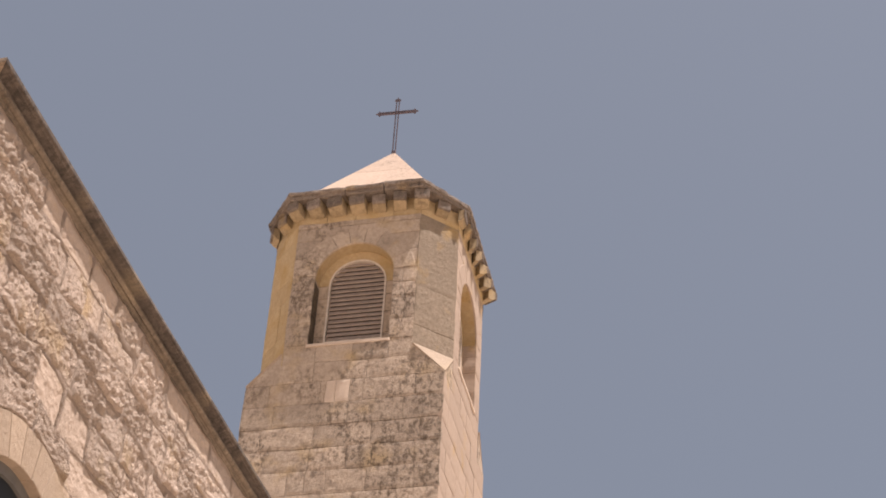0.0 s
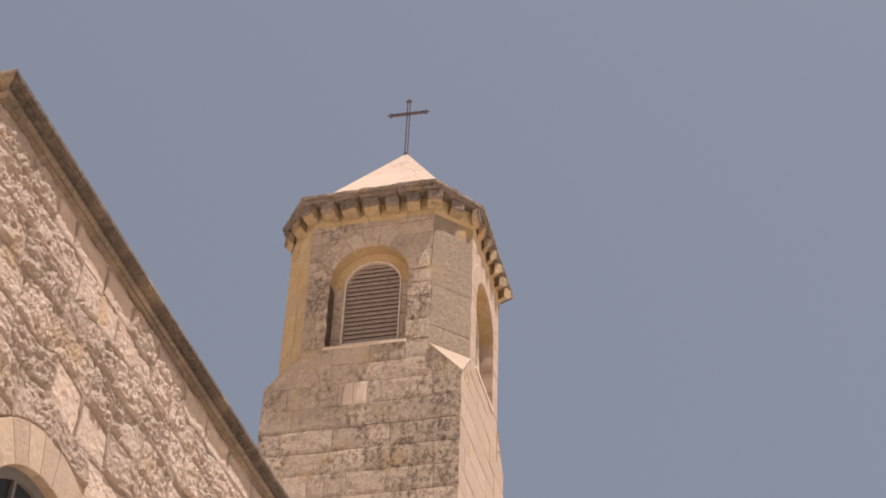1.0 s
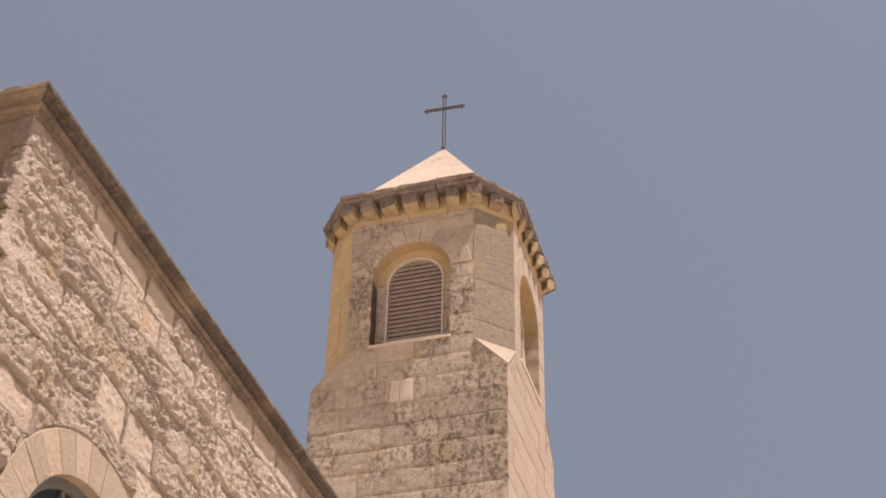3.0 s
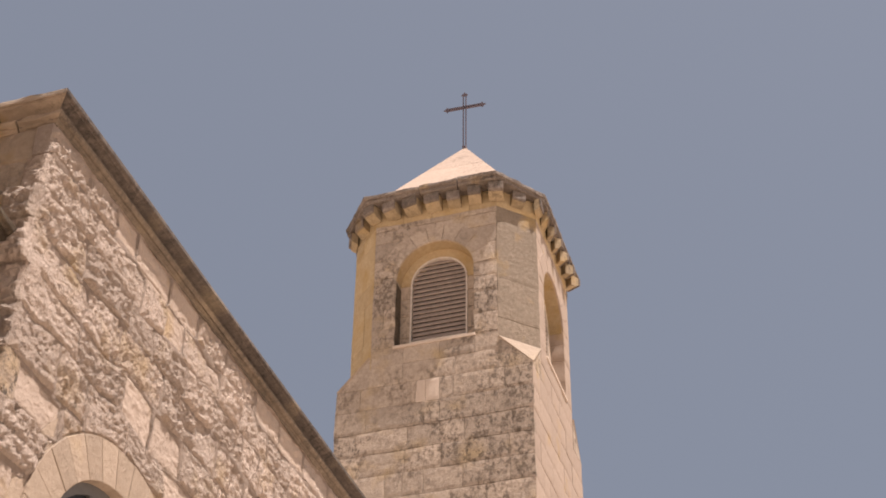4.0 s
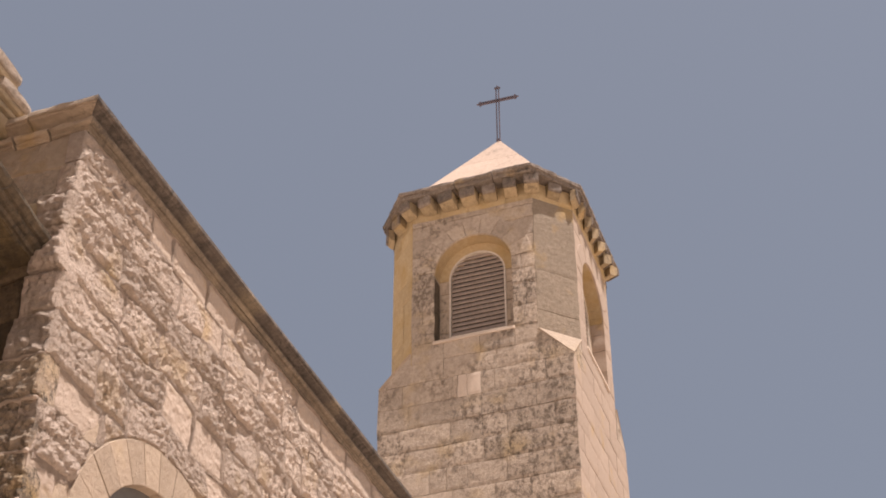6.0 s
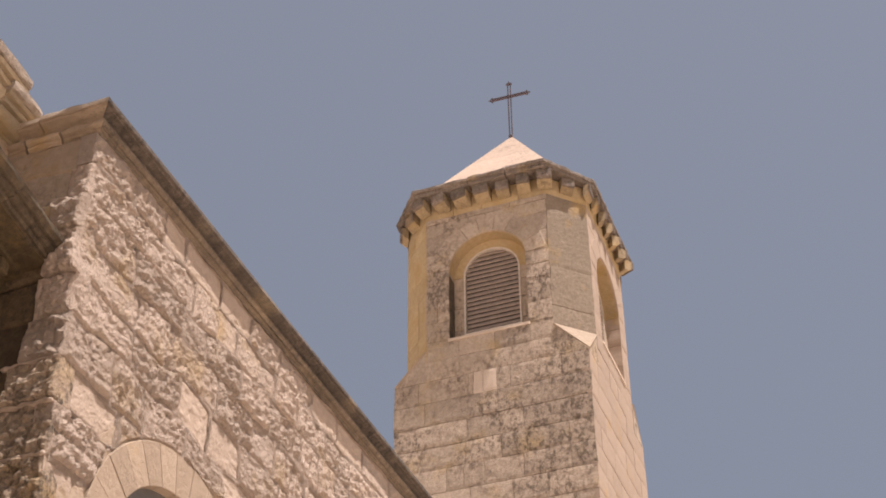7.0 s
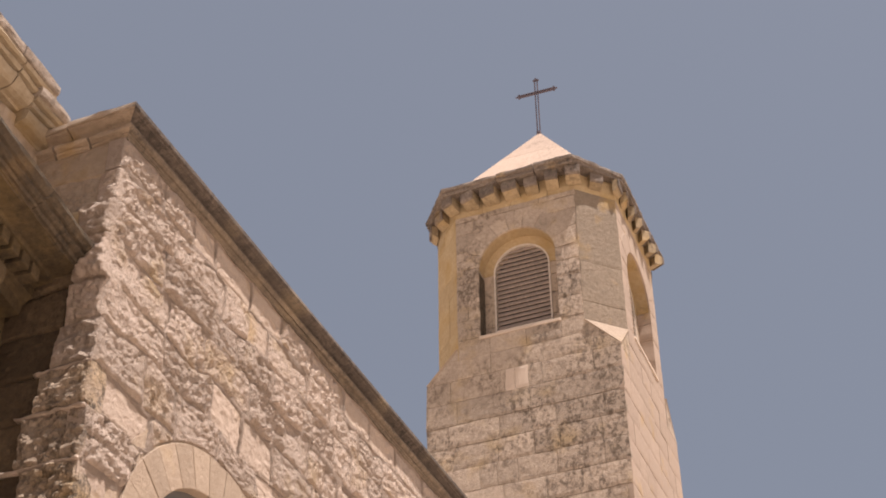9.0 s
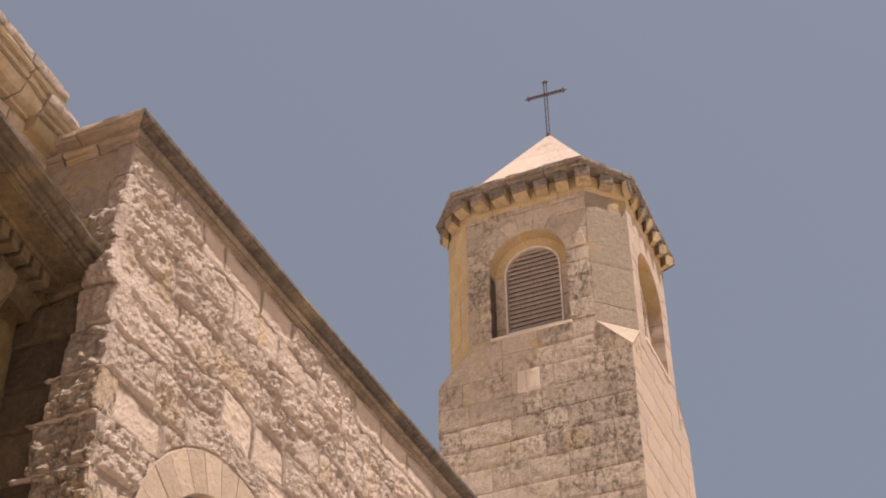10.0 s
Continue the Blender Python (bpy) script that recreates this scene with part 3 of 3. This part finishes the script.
def smeared(blocks, x0, x1, z0, z1, m, clear=None, cell=0.016):
    """Ribbons of trowelled pointing that lap over the joints between the blocks."""
    bm = bmesh.new()
    verts = {}

    def near(x, z):
        """How far inside the ribbon a place is: above 0 on it, 1 at the joint."""
        gap = 0.0
        for a, b, c, d in blocks:
            if a <= x <= b and c <= z <= d:
                gap = min(x - a, b - x, z - c, d - z)
                break
        return 1.0 - gap / (0.042 * max(0.35, 0.8 + 1.9 * noise.noise(Vector((x * 2.2, z * 3, 12)))))

    def vert(i, j):
        if (i, j) not in verts:
            x, z = x0 + cell * i, z0 + cell * j
            k = max(-0.6, min(1.0, 1.8 * near(x, z)))
            y = 0.006 - 0.022 * k - 0.012 * noise.noise(Vector((x * 2.3, z * 3.1, 40))) - 0.008 * noise.fractal(Vector((x * 7, z * 9, 4)), 1.0, 2.0, 3)
            x, z = lean(*warp(x, z, 0.02))
            verts[i, j] = bm.verts.new((x, y, z))
        return verts[i, j]

    for i in range(int((x1 - x0) / cell)):
        for j in range(int((z1 - z0) / cell)):
            x, z = x0 + cell * (i + 0.5), z0 + cell * (j + 0.5)
            if clear and clear(x, z):
                continue
            if near(x, z) > -0.2:
                bm.faces.new((vert(i, j), vert(i + 1, j), vert(i + 1, j + 1), vert(i, j + 1)))
    bmesh.ops.solidify(bm, geom=list(bm.faces), thickness=0.05)
    return part("pointing", bm, POINTING, wall, m=m, smooth=True)


def ringed(x, z):
    """How far a place on the wall is from the middle of the arched window."""
    return math.hypot(x - AX, z - AZ) if z > AZ else abs(x - AX)


def round_ring(x, y, z):
    """Stones stop at the window's ring and pass behind its edge."""
    d = ringed(x, z)
    if d >= AO + 0.015:
        return x, y, z
    k = (AO - 0.03) / max(d, 0.01)
    return AX + (x - AX) * k, 0.1, (AZ + (z - AZ) * k if z > AZ else z)


wr = random.Random(21)
rows = [4.9, 5.25, 5.58, 5.9, 6.22, 6.55, 6.92, 7.23, 7.57, 7.88, 8.2, 8.5, 8.79, Z_COP]
laid = []
for row, (z0, z1) in enumerate(zip(rows, rows[1:])):
    xs = cuts(0.0, 7.6, 0.3, 0.72, wr)
    for x0, x1 in zip(xs, xs[1:]):
        if all(ringed(x, z) < AO + 0.02 for x in (x0, x1) for z in (z0, z1)):
            continue
        top = z0 > 8.7
        beside = min(ringed(x, z) for x in (x0, x1) for z in (z0, z1)) < AO + 0.3
        smooth_face = wr.random() < (0.75 if top else 0.5 if beside else 0.1)
        laid.append((x0 if x0 > 0 else -1.0, x1, z0, z1))
        x0 = x0 if x0 > 0 else -0.015 - 0.02 * wr.random()
        boss(x0, x1, z0, z1, 0.012 if smooth_face else wr.uniform(0.024, 0.046), wr, SMOOTH if smooth_face else RUBBLE, WALL, parent=wall, base=wr.uniform(-0.004, 0.006) if smooth_face else wr.uniform(-0.004, 0.012), margin=0.042, hole=round_ring if min(ringed(x, z) for x in (x0, x1, (x0 + x1) / 2) for z in (z0, z1)) < AO + 0.2 else None, bent=True)
smeared(laid, 0.0, 7.6, 4.9, Z_COP, WALL, clear=lambda x, z: ringed(*lean(*warp(x, z, 0.02))) < AO - 0.01)

# arched window in the wall
bm = bmesh.new()
ring_of(bm, AO - 0.03, AO + 0.13, AZ - 1.2, AZ, -0.014, 0.03, k=28)
bmesh.ops.translate(bm, vec=(AX, 0, 0), verts=bm.verts)
part("collar", bm, DRESSED, wall, m=WALL)
church_window = thing("window_1", "arched window with dark glass and grey metal bars", "window", kind="structure", m=WALL @ pose(AX, 0, 0))
for i in range(15):
    a0, a1 = 180 * i / 15, 180 * (i + 1) / 15
    poly = arc(0, AZ, AR, a0 + 0.16, a1 - 0.16, 3) + arc(0, AZ, AO, a1 - 0.12, a0 + 0.12, 3)
    bm = bmesh.new()
    prism(bm, poly, -0.03 - wr.uniform(0, 0.008), 0.3, 0.004)
    part("voussoir", bm, DRESSED, church_window)
for s in (-1, 1):
    for z0, z1 in ((5.12, 5.52), (5.52, 5.9), (5.9, 6.2)):
        bm = bmesh.new()
        box(bm, *sorted((s * AR, s * AO)), -0.032, 0.3, z0 + 0.003, z1 - 0.003, 0.004)
        part("jamb_stone", bm, DRESSED, church_window)
bm = bmesh.new()
ring_of(bm, AR - 0.075, AR + 0.01, AZ - 1.2, AZ, 0.05, 0.11)
part("window_frame", bm, GREY, church_window)
for x in (-0.22, 0.22):
    bm = bmesh.new()
    box(bm, x - 0.018, x + 0.018, 0.055, 0.095, AZ - 1.2, AZ + math.sqrt((AR - 0.03) ** 2 - x * x), 0.004)
    part("mullion", bm, GREY, church_window)
bm = bmesh.new()
ring_of(bm, 0.36, 0.385, AZ - 1.2, AZ, 0.06, 0.09)
part("glazing_bar", bm, GREY, church_window)
bm = bmesh.new()
prism(bm, [(-AR, AZ - 1.2), (AR, AZ - 1.2)] + arc(0, AZ, AR, 0, 180, 20), 0.08, 0.088)
part("pane", bm, GLASS, church_window)
bm = bmesh.new()
box(bm, -AR, AR, 0.45, 0.48, AZ - 1.3, AZ + AR)
part("dark_room", bm, DARK, church_window)


# coping: moulded stones along the wall and round its near end
def sweep(path, prof, m, name, mat, parent, step=0.62, gap=0.004, r=wr, live=1.0):
    """Moulded stones along a path of (x, y) points; prof: outward, up."""
    pts = [Vector(p) for p in path]
    for a_, b_ in zip(range(len(pts) - 1), range(1, len(pts))):
        d = (pts[b_] - pts[a_])
        ln = d.length
        d.normalize()
        nrm = Vector((d.y, -d.x))
        def corner(k):
            if 0 < k < len(pts) - 1:
                d0, d1 = (pts[k] - pts[k - 1]).normalized(), (pts[k + 1] - pts[k]).normalized()
                n0, n1 = Vector((d0.y, -d0.x)), Vector((d1.y, -d1.x))
                mit = (n0 + n1)
                return mit / mit.dot(n0)
            return nrm
        ends = (corner(a_), corner(b_))
        st = cuts(0, ln, step * 0.75, step * 1.25, r)
        for s0, s1 in zip(st, st[1:]):
            rings = []
            jig = r.uniform(-0.006, 0.006)
            for step in range(9):
                s = s0 if step == 0 else s1 if step == 8 else s0 + (s1 - s0) * step / 8
                off = ends[0] if s == 0 else ends[1] if s == ln else nrm
                g = 0 if s in (0, ln) or 0 < step < 8 else (gap if s == s0 else -gap)
                lively = 0.0 if s in (0, ln) else live
                c = pts[a_] + d * (s + g)
                rings.append([(*(c + off * (o + lively * (jig + 0.012 * noise.noise(Vector((c.x * 7, c.y * 7, k * 0.6)))) * (o > 0))), z + lively * 0.007 * noise.noise(Vector((c.x * 9, c.y * 9, k * 0.6 + 30))) * (o > 0)) for k, (o, z) in enumerate(prof)])
            bm = bmesh.new()
            loft(bm, rings)
            part(name, bm, mat[a_] if isinstance(mat, list) else mat, parent, m=m)


COPING = [(-0.4, Z_COP), (0.012, Z_COP), (0.016, 9.068), (0.03, 9.072), (0.034, 9.082), (0.028, 9.09), (0.046, 9.092), (0.06, 9.1), (0.068, 9.115), (0.066, 9.132), (0.05, 9.143), (0.024, 9.148), (0.026, 9.165), (0.044, 9.184), (0.072, 9.196), (0.1, 9.2), (0.106, 9.21), (0.118, 9.212), (0.124, 9.222), (0.124, 9.255), (0.114, 9.266), (-0.4, 9.285)]
coping = thing("coping", "moulded dark-weathered stone coping along the wall top", "coping", kind="structure")
BEAD = COPING[:12] + [(-0.4, 9.148)]
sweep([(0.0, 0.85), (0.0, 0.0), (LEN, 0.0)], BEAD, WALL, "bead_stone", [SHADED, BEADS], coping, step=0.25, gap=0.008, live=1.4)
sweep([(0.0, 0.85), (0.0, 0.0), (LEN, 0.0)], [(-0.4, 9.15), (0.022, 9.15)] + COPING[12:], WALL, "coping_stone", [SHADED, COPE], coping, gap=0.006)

# near end of the wall, facing -y
END = pose(XW - 0.98, Y0, 0)
er = random.Random(5)
bm = bmesh.new()
box(bm, 0.0, 0.96, 0.02, 0.4, 0, Z_COP)
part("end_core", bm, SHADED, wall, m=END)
for z0, z1 in zip(rows, rows[1:]):
    # mid follows the cornice's shadow line; stones left of it are coloured dark
    mid = 0.55 + min(0.18, max(0.0, z0 - 6.7) * 0.2) + er.uniform(-0.04, 0.04)
    if z0 > 8.7:
        boss(0.0, 0.972, z0, z1, 0.012, er, SHADED, END, parent=wall, margin=0.02)
        continue
    if z0 > 8.4:
        boss(0.0, 0.82, z0, z1, 0.014, er, STAINED, END, parent=wall, margin=0.02)
        boss(0.82, 1.0, z0, z1, 0.045, er, RUBBLE, END, parent=wall, base=0.005)
        continue
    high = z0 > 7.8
    boss(0.0, mid, z0, z1, 0.012, er, BUFF if z0 > 8.1 else SHADE_BLACK, END, parent=wall, base=0.03 if high else 0.0, sunk=0.01)
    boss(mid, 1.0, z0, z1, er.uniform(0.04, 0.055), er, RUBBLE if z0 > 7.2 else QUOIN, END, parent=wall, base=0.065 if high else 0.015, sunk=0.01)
    if z0 < 7.4:
        # trowelled ledge of pointing that stands out under the stone
        bm = bmesh.new()
        rings = []
        for k in range(13):
            x = mid - 0.12 + (0.985 - mid + 0.12) * k / 12
            dz = 0.016 * noise.noise(Vector((k * 0.6, z0 * 5, 6)))
            out = 0.035 + 0.012 * k / 12 + 0.03 * abs(noise.noise(Vector((k * 0.8, z0 * 9, 1))))
            thick = 0.012 + 0.012 * abs(noise.noise(Vector((k * 0.5, z0 * 3, 8))))
            rings.append([(x, 0.02, z0 - thick + dz), (x, -out, z0 - thick * 0.5 + dz), (x, -out + 0.006, z0 + thick * 0.5 + dz), (x, 0.02, z0 + thick + 0.012 + dz)])
        loft(bm, rings)
        part("pointing_ledge", bm, POINTING, wall, m=END, smooth=True)

# plain walls that close the church block behind what is seen
for name, x0, x1, y0, y1, top, words in (("wall_west", -6.0, -5.5, -17.0, YEND, 8.9, "plain limestone wall closing the church block"), ("wall_north", -5.5, 0.1, YEND - 0.4, YEND, 8.9, "plain limestone end wall of the church block"), ("wall_south", -5.5, -0.3, -17.0, -16.6, 9.3, "plain limestone end wall of the facade block")):
    bm = bmesh.new()
    box(bm, x0, x1, y0, y1, 0, top, 0.02)
    tagged(part(name, bm, PATINA), words, "wall", kind="structure")
bm = bmesh.new()
box(bm, -5.5, -0.8, -16.6, Y0 + 0.3, 9.0, 9.2)
tagged(part("roof", bm, PAVING), "flat pale stone roof behind the facade", "roof", kind="structure")

# ---- facade with its two cornices ----
facade = thing("wall_facade", "shaded facade wall of dressed limestone blocks", "wall", kind="structure")
XF = -0.25
FAC = pose(XF, -17.0, 0, 0, 0, 90)
FL = 17.0 + Y0
bm = bmesh.new()
box(bm, 0, FL, 0.02, 0.5, 0, 9.3)
part("facade_core", bm, SHADE_OCHRE, facade, m=FAC)
levels = [8.05, 8.38, 8.7, 9.0, 9.27]
for z0, z1 in zip(levels, levels[1:]):
    xs = cuts(FL - 3.2, FL, 0.35, 0.7, er)
    for x0, x1 in zip(xs, xs[1:]):
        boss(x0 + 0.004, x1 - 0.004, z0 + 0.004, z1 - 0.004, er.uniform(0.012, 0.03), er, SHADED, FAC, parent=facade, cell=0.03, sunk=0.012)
UP = [(-0.3, 9.27), (0.02, 9.27), (0.03, 9.283), (0.06, 9.287), (0.09, 9.297), (0.115, 9.315), (0.13, 9.34), (0.137, 9.366), (0.132, 9.384), (0.1, 9.388), (0.1, 9.402), (0.15, 9.405), (0.162, 9.42), (0.16, 9.438), (0.135, 9.442), (0.135, 9.452), (0.185, 9.455), (0.198, 9.468), (0.196, 9.49), (-0.3, 9.49)]
CAP = [(-0.3, 9.491), (0.2, 9.491), (0.213, 9.5), (0.22, 9.53), (0.216, 9.566), (0.19, 9.586), (-0.3, 9.6)]
upper = thing("upper_cornice", "moulded ochre limestone cornice along the facade top", "cornice", kind="structure")
for prof, name, mat, step in ((UP, "cornice_stone", BUFF, 0.5), (CAP, "lichen_slab", LICHEN, 0.55)):
    sweep([(-4.3, 0), (0, 0)], prof, pose(XF, Y0 - 0.175, 0, 0, 0, 92.0), name, mat, upper, step=step, gap=0.006)
    sweep([(FL - 0.33, 0), (FL + 0.02, 0)], [(o - 0.02 if o > 0.04 else o, z - 0.12) for o, z in prof], FAC, name, mat, upper, step=0.55)

# portal: its wall, deep dentilled cornice and consoles
POR = pose(0.4, -11.056, 0, 0, 0, 96.3) @ pose(0, 0.65, 0)     # local x runs to the end of its cornice
portal = thing("wall_portal", "projecting portal wall of ochre limestone", "wall", kind="structure")
bm = bmesh.new()
box(bm, -5.2, -0.3, -0.12, 0.3, 0, 7.72, 0.02)
part("portal_core", bm, SHADE_OCHRE, portal, m=POR)
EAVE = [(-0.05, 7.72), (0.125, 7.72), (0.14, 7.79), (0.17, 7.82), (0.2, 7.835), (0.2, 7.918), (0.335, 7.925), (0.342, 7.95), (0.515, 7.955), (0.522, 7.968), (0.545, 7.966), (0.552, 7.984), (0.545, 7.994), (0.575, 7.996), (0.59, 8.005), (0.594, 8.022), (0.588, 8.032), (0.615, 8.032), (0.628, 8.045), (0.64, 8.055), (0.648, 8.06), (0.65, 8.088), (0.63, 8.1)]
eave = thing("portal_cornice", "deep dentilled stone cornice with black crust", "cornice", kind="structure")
# soffit and dentils wear the darkened ochre, so they look shaded
sweep([(-4.5, 0), (0.085, 0)], [p for p in EAVE if p[0] < 0.52] + [(0.515, 8.09), (-0.05, 8.13)], POR, "soffit_stone", SHADE_OCHRE, eave, step=0.9)
sweep([(-4.5, 0), (0.08, 0)], [(0.5, 8.11), (0.5, 7.952)] + [p for p in EAVE if p[0] > 0.52], POR, "cornice_stone", DARKCRUST, eave, step=0.9)
bm = bmesh.new()
box(bm, -0.046, 0.046, -0.325, -0.19, 7.83, 7.922, 0.006)
den = None
x = -0.12
while x > -2.8:
    p = POR @ pose(x, 0, 0)
    if den is None:
        den = part("dentil", bm, SHADE_OCHRE, eave, m=p)
    else:
        again(den, p)
    x -= 0.132
con = None
for x in (-0.49, -1.27, -2.07):
    p = POR @ pose(x, 0, 0)
    if con is None:
        bm = bmesh.new()
        prof = [(-0.1, 7.26), (-0.16, 7.29), (-0.2, 7.36), (-0.21, 7.42), (-0.2, 7.48), (-0.23, 7.54), (-0.28, 7.58), (-0.3, 7.65), (-0.29, 7.72), (-0.1, 7.72)]
        loft(bm, [[(xx, y, z) for y, z in prof] for xx in (-0.1, 0.1)])
        bmesh.ops.bevel(bm, geom=list(bm.edges), offset=0.012, segments=2, affect="EDGES")
        con = part("console", bm, SHADE_OCHRE, portal, "scrolled ochre stone console", m=p)
    else:
        again(con, p)

# stones of the tower, last
tr = random.Random(3)
# shaded front gets the lighter tone, sunlit side the darker one
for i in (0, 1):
    face_stones(SIDES[i], tr, (TOWER, CLEAN_SUNWARD)[i])
for m, mat in ((CH, PATINA), (SIDES[1] @ CH, CLEAN_SUNWARD), (SIDES[3] @ CH, OCHRE)):
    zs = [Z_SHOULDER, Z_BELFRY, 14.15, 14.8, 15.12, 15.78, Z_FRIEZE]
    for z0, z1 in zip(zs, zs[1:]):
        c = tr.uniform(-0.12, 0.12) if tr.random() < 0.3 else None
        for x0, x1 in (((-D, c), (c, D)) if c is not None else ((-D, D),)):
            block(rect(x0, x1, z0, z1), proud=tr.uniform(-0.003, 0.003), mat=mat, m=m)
    block(rect(-D, D, Z_FRIEZE, Z_SLAB), proud=-0.006, mat=OCHRE, m=m)

# courses of the shaft below and behind what can be told apart
bm = bmesh.new()
low = random.Random(9)
for i, m in enumerate(SIDES):
    first = len(bm.verts)
    rows_low = [k * 0.333 for k in range(int((COURSES[0] if i < 2 else Z_SHOULDER) / 0.333) + 1)] + [COURSES[0] if i < 2 else Z_SHOULDER]
    for z0, z1 in zip(rows_low, rows_low[1:]):
        if z1 - z0 < 0.05:
            continue
        xs = cuts(-H, H, 0.35, 0.62, low)
        for x0, x1 in zip(xs, xs[1:]):
            box(bm, x0 + 0.004, x1 - 0.004, -H - low.uniform(-0.002, 0.003), -H + 0.03, z0 + 0.004, z1 - 0.004, 0.008)
    bm.verts.ensure_lookup_table()
    bmesh.ops.transform(bm, matrix=m, verts=bm.verts[first:])
tagged(part("lower_courses", bm, TOWER, tower), kind="stuff")
